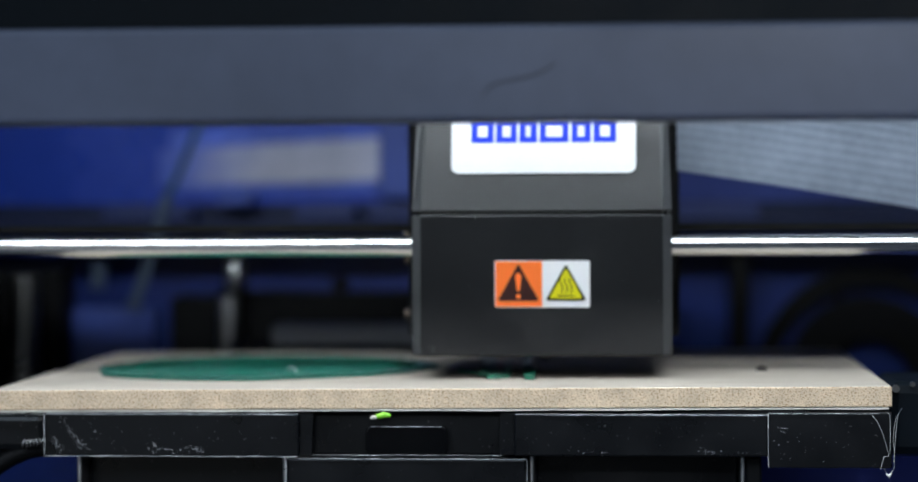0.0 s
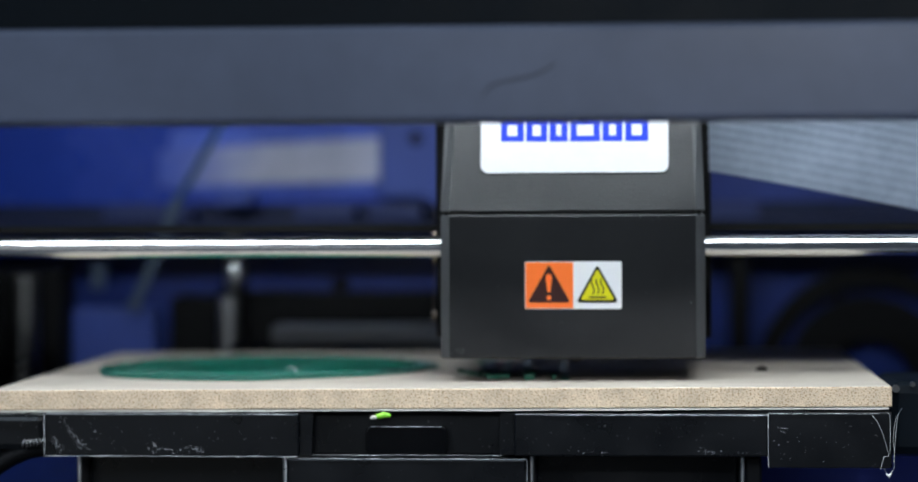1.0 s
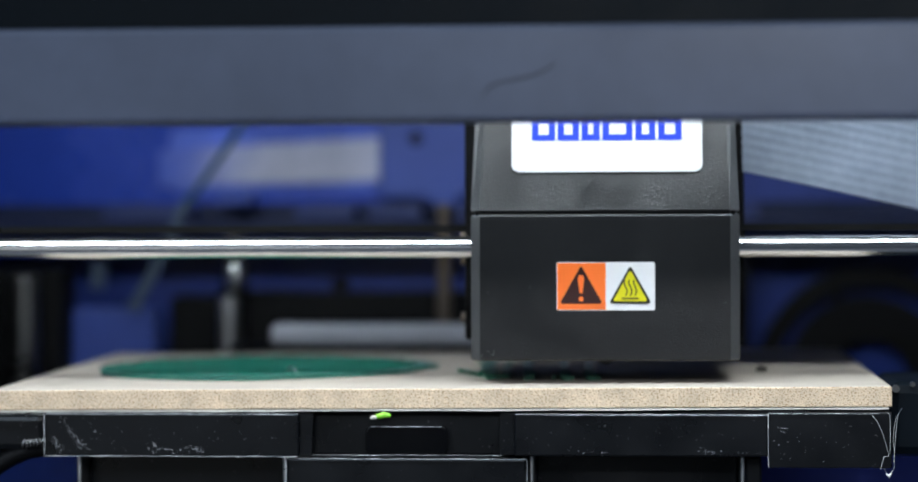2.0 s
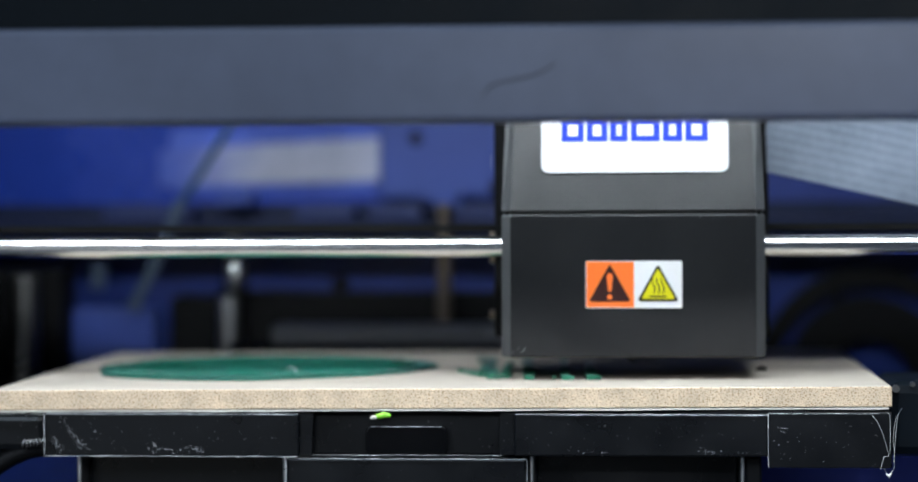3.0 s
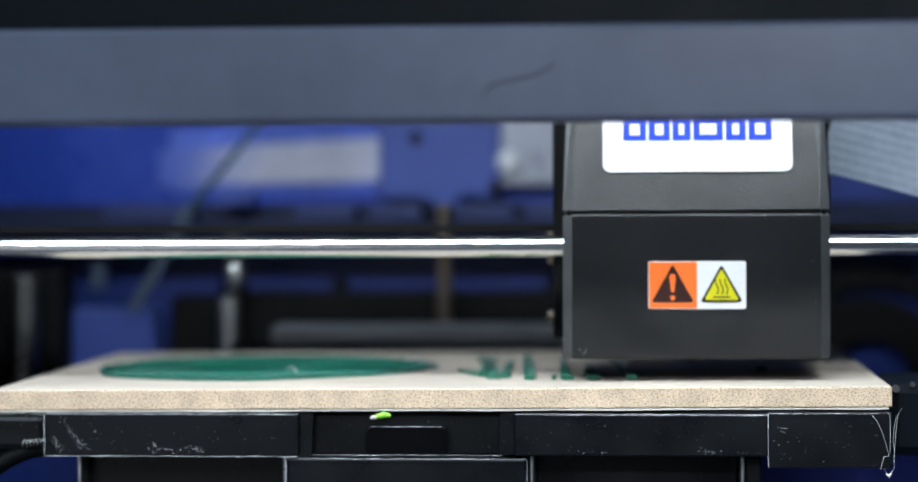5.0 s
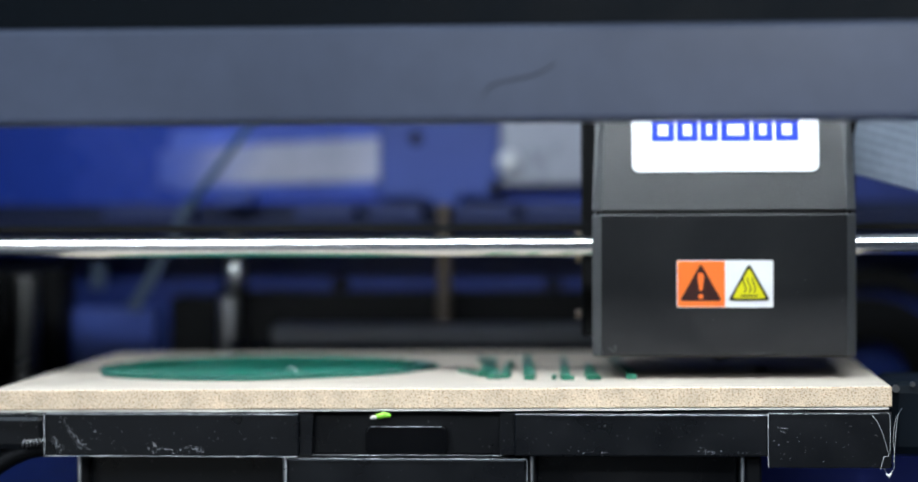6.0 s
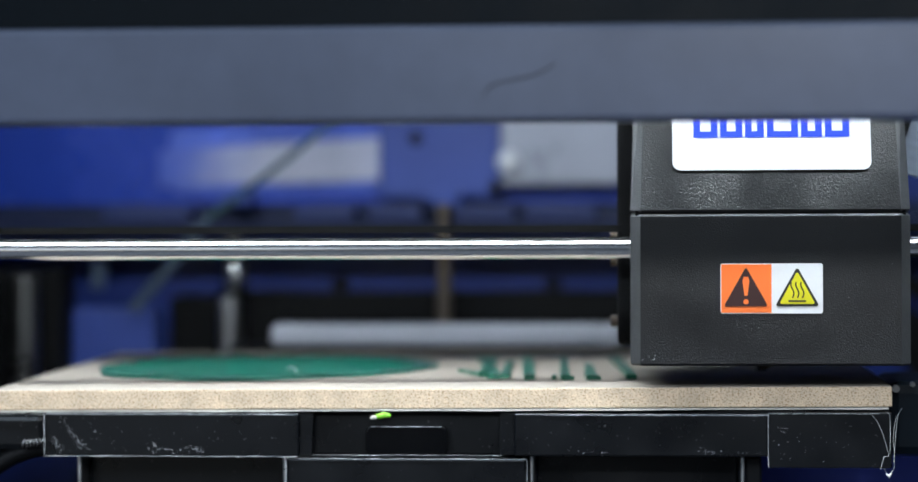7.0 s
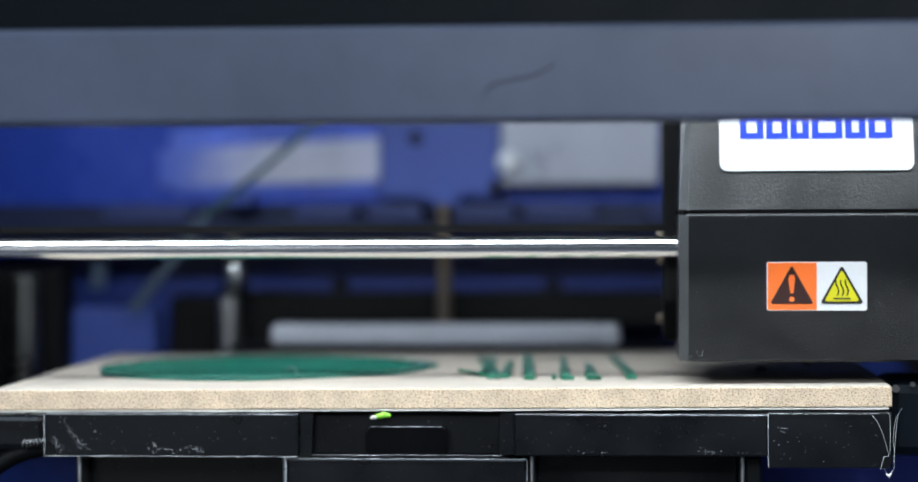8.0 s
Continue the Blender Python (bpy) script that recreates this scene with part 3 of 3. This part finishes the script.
for i in range(26):
    y = 0.0365 + 0.0033 * i
    half = 0.0470 * math.sqrt(max(0.0, 1 - ((y - 0.0775) / 0.0440) ** 2)) * (1 + 0.03 * math.sin(i * 2.1))
    if half > 0.006:
        part("strand", tube([(-0.0600 - half + 2 * half * k / 8, y, 0.0009 + 0.00012 * math.sin(i + k * 1.7)) for k in range(9)], 0.00055, 6), M_GREEN, disc)
laid = []  # strokes that are laid down during the shot, with the second at which each is done
LAID_AT = {5: 0.8, 6: 1.1, 7: 1.1, 8: 2.0, 9: 2.0, 10: 3.1}
lines = thing("printed_strokes", "unfinished green printed strokes on the plywood board", "print")
for q, (x0, y0, x1, y1, w) in enumerate(((0.0140, 0.036, 0.0030, 0.061, 0.0019), (0.0148, 0.032, 0.0062, 0.112, 0.0030), (0.0105, 0.042, 0.0100, 0.105, 0.0020), (0.0174, 0.034, 0.0157, 0.092, 0.0019), (0.0246, 0.028, 0.0200, 0.116, 0.0026),
                                           (0.0313, 0.029, 0.0318, 0.036, 0.0007), (0.0349, 0.027, 0.0318, 0.108, 0.0019), (0.0366, 0.027, 0.0350, 0.033, 0.0010), (0.0424, 0.027, 0.0398, 0.078, 0.0022), (0.0442, 0.027, 0.0424, 0.031, 0.0012), (0.0533, 0.029, 0.0474, 0.114, 0.0023))):
    # ragged sides, as the strands stop at uneven ends
    steps = 9
    sides = [[], []]
    for k in range(steps + 1):
        f = k / steps
        for side in (0, 1):
            e = w * (0.62 + 0.60 * noise.noise((q * 3.7 + side * 11, k * 1.3, 2.0))) * (1 - 0.35 * f)
            sides[side].append((x0 + (x1 - x0) * f + (e if side else -e), y0 + (y1 - y0) * f))
    stroke = part("stroke", prism(sides[1] + sides[0][::-1], 0.0, 0.0010 + 0.00006 * ((q * 5) % 11), 0.00015, plane="xy"), M_STROKE, lines)
    if q in LAID_AT:
        laid.append((stroke, LAID_AT[q]))
curl = [(-0.0485 + 0.0050 * t, 0.056 - 0.012 * t, 0.0012 + 0.0014 * math.sin(math.pi * t)) for t in [i / 10 for i in range(11)]]
tagged(part("plastic_curl", tube(curl, 0.00028, 6), M_STRAND), "thin pale curl of plastic on the green print", "scrap")
speck = tube([(0.0900, 0.0590, 0.0004), (0.0912, 0.0600, 0.0009), (0.0926, 0.0594, 0.0004)], 0.0006, 6)
tagged(part("dark_speck", speck, M_MATTE), "small dark crumb on the plywood board", "scrap")
chip = bmesh.new()
tube([(-0.0160, -0.0003, -0.0082), (-0.0148, -0.0010, -0.0080), (-0.0136, -0.0006, -0.0077), (-0.0118, -0.0003, -0.0079)], 0.0006, 7, chip, [0.0004, 0.0008, 0.0009, 0.0005])
tagged(part("lime_scrap", chip, M_LIME), "bright lime green plastic scrap on the platform front", "scrap")
tagged(part("pale_scrap", tube([(-0.0172, -0.0006, -0.0085), (-0.0164, -0.0012, -0.0083), (-0.0154, -0.0008, -0.0084)], 0.0005, 7, None, [0.0003, 0.0007, 0.0004]), M_PAPER), "small white plastic scrap on the platform front", "scrap")
strands = thing("loose_strands", "thin clear plastic strands hanging at the platform corner", "strands")
for pts in ([(0.1164, -0.0022, -0.0067), (0.1182, -0.0025, -0.0088), (0.1196, -0.0026, -0.0119), (0.1204, -0.0026, -0.0145), (0.1211, -0.0026, -0.0171)],
            [(0.1207, -0.0022, -0.0064), (0.1216, -0.0026, -0.0072), (0.1217, -0.0026, -0.0120), (0.1216, -0.0027, -0.0166), (0.1211, -0.0027, -0.0182), (0.1200, -0.0026, -0.0183), (0.1191, -0.0025, -0.0217)],
            [(0.1248, -0.0022, -0.0054), (0.1237, -0.0026, -0.0072), (0.1231, -0.0028, -0.0120), (0.1227, -0.0028, -0.0174), (0.1227, -0.0028, -0.0214), (0.1213, -0.0028, -0.0231)],
            [(0.1233, -0.0024, -0.0076), (0.1226, -0.0027, -0.0110), (0.1224, -0.0027, -0.0143), (0.1228, -0.0028, -0.0174)],
            [(0.1200, -0.0026, -0.0214), (0.1206, -0.0027, -0.0226), (0.1213, -0.0028, -0.0231)]):
    part("strand", tube(pts, 0.000055, 5), M_STRAND, strands)
part("blob", tube([(0.1205, -0.0027, -0.0228), (0.1213, -0.0027, -0.0236), (0.1221, -0.0027, -0.0226)], 0.0004, 8, None, [0.0002, 0.0006, 0.0002]), M_STRAND, strands)

# the board lies a little lower at one end, with all that is on it
for ob in scene.objects:
    if ob.parent is None and ob.name in ("plywood_board", "printed_disc", "printed_strokes", "plastic_curl", "dark_speck"):
        ob.matrix_world = pose(0, 0, -0.0005, 0, -0.33, 0)

# ---------------- gantry ----------------
GY = 0.0170
gantry = thing("cross_gantry", "polished steel cross rod with black belt and end blocks", "gantry", at=(0, 0.0304 + GY, 0.0371))
part("rod", tube([(-0.205, 0, 0), (0.195, 0, 0)], 0.0030, 28), M_CHROME, gantry, "polished steel rod")
part("belt", boxes((-0.200, 0.190, 0.0060, 0.0072, 0.0042, 0.0062)), M_MATTE, gantry, "thin black belt")
# unseen rod, added and set so that its shadow crosses the ledge
part("shade_rod", tube([(-0.205, 0.034, 0.0444), (0.195, 0.034, 0.0444)], 0.0060, 20), M_STEEL, gantry, "unseen upper rod added to shade the ledge")
for sx in (-0.205, 0.195):
    part("end_block", boxes((sx - 0.009, sx + 0.009, -0.014, 0.042, -0.010, 0.0520), bevel=0.0015), M_BLACK, gantry)

# ---------------- print head ----------------
HX, HY, HZ = 0.02795, 0.0304, 0.0061
head = thing("print_head", "black print head with bright label and orange warning sticker", "print head", at=(HX, HY, HZ))


LEAN = 0.30
SEAM = 0.0407


def lean(bm):
    """Tip everything above the seam backwards, as the upper housing slopes."""
    for v in bm.verts:
        if v.co.z > SEAM:
            v.co.y += (v.co.z - SEAM) * LEAN * max(0.0, 1 - max(0.0, v.co.y) / 0.02)
    return bm


def shell(z0, z1, a0, a1, y1, c=0.0026):
    """Tapered housing with rounded upright corners: half widths a0 at z0 and a1 at z1."""
    bm = bmesh.new()
    rings = []
    for z, a in ((z0, a0), (z0 + 0.0006, a0), (z1 - 0.0006, a1), (z1, a1)):
        inset = 0.0005 if z in (z0, z1) else 0.0
        w = a + c - inset
        o = []
        for k in range(2):
            t = radians(90 * k)
            o.append((w - c + c * math.sin(t), inset + c - c * math.cos(t)))
        o = o + [(w, y1), (-w, y1)] + [(-x, y) for x, y in o[::-1]]
        rings.append([bm.verts.new((x, y, z)) for x, y in o])
    n = len(rings[0])
    for r0, r1 in zip(rings, rings[1:]):
        for i in range(n):
            f = bm.faces.new((r0[i], r0[(i + 1) % n], r1[(i + 1) % n], r1[i]))
            # corner faces get a lighter plastic, the lamp sheen put into its colour
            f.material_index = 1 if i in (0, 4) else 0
    bm.faces.new([bm.verts.new(v.co) for v in rings[0][::-1]])
    bm.faces.new([bm.verts.new(v.co) for v in rings[-1]])
    bmesh.ops.recalc_face_normals(bm, faces=bm.faces)
    return bm


part("lower_housing", shell(0.0, 0.0402, 0.0343, 0.0342, 0.046), [M_HEAD, M_LIT_CHAMFER], head)
part("upper_housing", lean(shell(SEAM, 0.0900, 0.0342, 0.0326, 0.046)), [M_HEAD, M_LIT_CHAMFER], head)
part("seam", boxes((-0.0355, 0.0355, 0.0012, 0.044, 0.0398, 0.0411)), M_MATTE, head)
part("rear_carriage", boxes((-0.0405, 0.0395, 0.030, 0.068, 0.0040, 0.0860), bevel=0.001), M_MATTE, head)
for sz in (0.0100, 0.0270, 0.0340):
    part("side_bolt", tube([(-0.0425, 0.040, sz), (-0.0400, 0.040, sz)], 0.0016, 10), M_BRASS, head)
part("nozzle", tube([(0.0, 0.030, 0.0), (0.0, 0.030, -0.0014), (0.0, 0.030, -0.0030)], 0.004, 14, None, [0.004, 0.0035, 0.0006]), M_BRASS, head)
tagged(part("dust_flakes", flakes(14, -0.033, 0.033, 0.0005, 0.0400, 0.0, 11, 0, 0.00010), M_DUST, head, "tiny pale dust"), kind="stuff")
tagged(part("dust_flakes", scuff(((-0.0322, 0.0026, -0.0312, 0.0016, 8, 0.0001), (-0.0308, 0.0016, -0.0304, 0.0028, 6, 0.0001), (-0.0340, 0.0012, -0.0335, 0.0016, 4, 0.0001), (-0.020, 0.0392, 0.030, 0.0392, 14, 0.0003)), 0.0, 21, 0.00013), M_DUST, head, "tiny pale chips"), kind="stuff")
lab = part("name_label", lean(prism(rounded(-0.0256, 0.0268, 0.0518, 0.0745, 0.0022), -0.0006, 0.0005)), M_LABEL, head, "silver white label plate")
# plain blue box outlines where the maker's mark stands
LW = [(-0.0200, -0.0136), (-0.0129, -0.0070), (-0.0063, -0.0013), (-0.0005, 0.0077), (0.0085, 0.0140), (0.0148, 0.0212)]
for x0, x1 in LW:
    w = 0.0018
    block = boxes((x0, x1, -0.0008, -0.0004, 0.0606, 0.0622), (x0, x1, -0.0008, -0.0004, 0.0656, 0.0672), (x0, x0 + w, -0.0008, -0.0004, 0.0622, 0.0656), (x1 - w, x1, -0.0008, -0.0004, 0.0622, 0.0656))
    part("mark_block", lean(block), M_LETTER, lab, "blue block shape")
st = part("warning_sticker", prism(rounded(-0.01315, 0.0137, 0.0139, 0.0271, 0.0006), -0.0003, 0.0005), M_WHITE, head, "orange and white warning sticker")
SX0, SXM, SX1, SZ0, SZ1 = -0.01315, 0.00025, 0.0137, 0.0139, 0.0271
part("orange_field", prism([(SX0 + 0.0002, SZ0 + 0.0002), (SXM, SZ0 + 0.0002), (SXM, SZ1 - 0.0002), (SX0 + 0.0002, SZ1 - 0.0002)], -0.00034, -0.0002), M_ORANGE, st)


def tri(cx, z0, w, h, r):
    pts = []
    for (x, z), a0 in (((cx + w - r * 1.6, z0 + r), -90), ((cx, z0 + h - r * 1.9), 30), ((cx - w + r * 1.6, z0 + r), 150)):
        for i in range(5):
            a = radians(a0 + 120 * i / 4)
            pts.append((x + r * math.cos(a), z + r * math.sin(a)))
    return pts


cxo, cxw = (SX0 + SXM) / 2, (SXM + SX1) / 2
part("dark_triangle", prism(tri(cxo, SZ0 + 0.0019, 0.0058, 0.0104, 0.0004), -0.00046, -0.0003), M_BROWN, st)
part("exclamation_bar", prism([(cxo - 0.0004, 0.0186), (cxo + 0.0004, 0.0186), (cxo + 0.0009, 0.0225), (cxo + 0.0006, 0.0236), (cxo - 0.0006, 0.0236), (cxo - 0.0009, 0.0225)], -0.00058, -0.00036), M_ORANGE, st)
part("exclamation_dot", prism(rounded(cxo - 0.0007, cxo + 0.0007, 0.0163, 0.0177, 0.0007, 4), -0.00058, -0.00036), M_ORANGE, st)
part("black_triangle", prism(tri(cxw, SZ0 + 0.0019, 0.0058, 0.0104, 0.0005), -0.00046, -0.0003), M_INK, st)
part("yellow_triangle", prism(tri(cxw, SZ0 + 0.0025, 0.0047, 0.0086, 0.0004), -0.00058, -0.00036), M_YELLOW, st)
for k in (-1, 0, 1):
    w = [(cxw + k * 0.0013 + 0.0004 * math.sin(t * 5.5), -0.00058, 0.0180 + 0.0042 * t) for t in [i / 10 for i in range(11)]]
    part("heat_wave", tube(w, 0.00019, 6), M_INK, st)
part("heat_base", boxes((cxw - 0.0023, cxw + 0.0023, -0.00072, -0.0005, 0.0170, 0.01738)), M_INK, st)

# ---------------- cables ----------------
ribbon = thing("ribbon_cable", "pale grey flat ribbon cable leaving the print head", "cable", at=(HX + 0.03, HY + 0.030, 0.0600))
bm = bmesh.new()
ROWS, COLS = 96, 12
sheet = [[bm.verts.new((0.004 + 0.0135 * k, 0.0010 * math.sin(k * 0.5) + side * 0.0007 + 0.00005 * math.cos(j * math.pi / 3) * (1 if side else -1), 0.00045 * j - 0.00004 * k * k)) for k in range(COLS)] for side in (0, 1) for j in range(ROWS)]
for side in (0, 1):
    for j in range(ROWS - 1):
        for k in range(COLS - 1):
            f = (sheet[side * ROWS + j][k], sheet[side * ROWS + j][k + 1], sheet[side * ROWS + j + 1][k + 1], sheet[side * ROWS + j + 1][k])
            bm.faces.new(f if side == 0 else f[::-1]).smooth = True
for k in range(COLS - 1):
    bm.faces.new((sheet[0][k], sheet[ROWS][k], sheet[ROWS][k + 1], sheet[0][k + 1]))
    bm.faces.new((sheet[ROWS - 1][k], sheet[ROWS - 1][k + 1], sheet[2 * ROWS - 1][k + 1], sheet[2 * ROWS - 1][k]))
part("flat_cable", bm, M_RIBBON, ribbon)
part("cable_plug", boxes((-0.002, 0.006, -0.002, 0.004, -0.001, 0.0440), bevel=0.0006), M_MATTE, ribbon)
TUBE_LONG = 0.044
guide = thing("filament_tube", "clear guide sleeve with dark green filament rising from the rear", "tube", at=(-0.1296, 0.215, 0.0110))
sleeve = part("sleeve", tube([(0.0008 * math.sin(k * 0.4), 0, TUBE_LONG * k / 8) for k in range(9)], 0.0019, 12), M_TUBE, guide, "clear pale sleeve")
filament = part("filament", tube([(0.0030 * math.sin(math.pi * k / 10), 0, -0.004 + 0.010 * k) for k in range(11)], 0.0012, 10), M_FILAMENT, guide, "dark green filament")


# ---------------- motion of the machine ----------------
# seconds, sideways and depth travel of the head in millimetres
TRAVEL = [
    (0, 0.0, 0.0), (0.1, 0.5, 26.8), (0.2, 2.8, -21.4), (0.3, 6.7, -66.4), (0.4, 4.0, -9.2), (0.5, 2.9, 42.1),
    (0.6, 5.9, -16.3), (0.7, 10.4, -76.0), (0.8, 7.6, -12.7), (0.9, 5.2, 27.3), (1, 9.0, -9.9), (1.1, 11.9, -72.7),
    (1.2, 11.2, -19.5), (1.3, 8.7, 28.4), (1.4, 12.5, -12.1), (1.5, 14.9, -59.8), (1.6, 14.7, -18.7), (1.7, 11.8, 37.1),
    (1.8, 15.9, -12.1), (1.9, 18.4, -59.8), (2.0, 18.1, -18.7), (2.1, 15.2, 37.1), (2.2, 19.4, -12.1), (2.3, 21.8, -59.8),
    (2.4, 21.6, -18.7), (2.5, 18.6, 37.1), (2.6, 22.8, -12.1), (2.7, 25.2, -59.8), (2.8, 25.0, -17.2), (2.9, 22.1, 30.0),
    (3, 25.8, -5.0), (3.1, 28.7, -62.8), (3.2, 28.3, -21.2), (3.3, 25.4, 27.5), (3.4, 29.2, -9.2), (3.5, 32.1, -58.1),
    (3.6, 31.6, -17.2), (3.7, 28.6, 21.8), (3.8, 32.6, -13.8), (3.9, 35.6, -64.3), (4, 34.9, -15.9), (4.1, 31.8, 24.7),
    (4.2, 36.2, -7.3), (4.3, 39.1, -63.7), (4.4, 38.3, -15.2), (4.5, 35.2, 41.3), (4.6, 39.6, -10.9), (4.7, 42.6, -62.9),
    (4.8, 41.9, -15.2), (4.9, 38.8, 41.3), (5.0, 43.2, -10.9), (5.1, 46.2, -62.9), (5.2, 45.5, -15.2), (5.3, 42.4, 41.3),
    (5.4, 46.8, -10.9), (5.5, 49.8, -62.9), (5.6, 49.1, -15.2), (5.7, 46.0, 41.3), (5.8, 50.4, -9.9), (5.9, 54.6, -56.6),
    (6, 51.2, -1.7), (6.1, 50.1, 21.8), (6.2, 54.0, -13.7), (6.3, 57.9, -48.3), (6.4, 54.2, 1.8), (6.5, 54.3, 28.5),
    (6.6, 58.0, -20.0), (6.7, 60.7, -37.6), (6.8, 56.9, 10.4), (6.9, 58.4, 10.6), (7, 62.0, -37.8), (7.1, 63.0, -16.5),
    (7.2, 59.1, 27.9), (7.3, 63.7, -7.8), (7.4, 67.3, -37.3), (7.5, 64.0, 19.1), (7.6, 68.2, -18.5), (7.7, 67.9, 0.1),
    (7.8, 69.5, -30.0), (7.9, 70.7, 0.6), (8, 75.1, -21.7),
]


def motions():
    head_rows, gantry_rows, ribbon_rows, sleeve_rows, filament_rows = [], [], [], [], []
    for t, dx, dy in TRAVEL:
        x, y = dx / 1000, dy / 1000
        head_rows.append((t, pose(HX + x, HY + y, HZ)))
        gantry_rows.append((t, pose(0, HY + GY + y, 0.0371)))
        slope = 0.145 + 0.0025 * dx - 0.0010 * dy
        ribbon_rows.append((t, pose(HX + 0.03 + x, HY + 0.030 + y, 0.0600, 0, math.degrees(math.atan(slope)), 0)))
        low = math.atan(max(0.12, 0.32 + 0.0043 * dx - 0.0065 * dy))
        high = math.atan(max(0.15, 0.36 + 0.0055 * dx - 0.0065 * dy - 0.0001 * dx * dy))
        sleeve_rows.append((t, pose(0, 0, 0, 0, math.degrees(low), 0)))
        filament_rows.append((t, pose(TUBE_LONG * math.sin(low), 0, TUBE_LONG * math.cos(low), 0, math.degrees(high), 0)))
    walk(head, head_rows)
    walk(gantry, gantry_rows)
    walk(ribbon, ribbon_rows)
    walk(sleeve, sleeve_rows)
    walk(filament, filament_rows)
    # each new stroke comes up through the face of the board as it is laid down
    for stroke, t in laid:
        walk(stroke, [(0.0, pose(0, 0, -0.0028)), (t - 0.2, pose(0, 0, -0.0028)), (t, pose(0, 0, 0)), (8.0, pose(0, 0, 0))])


motions()
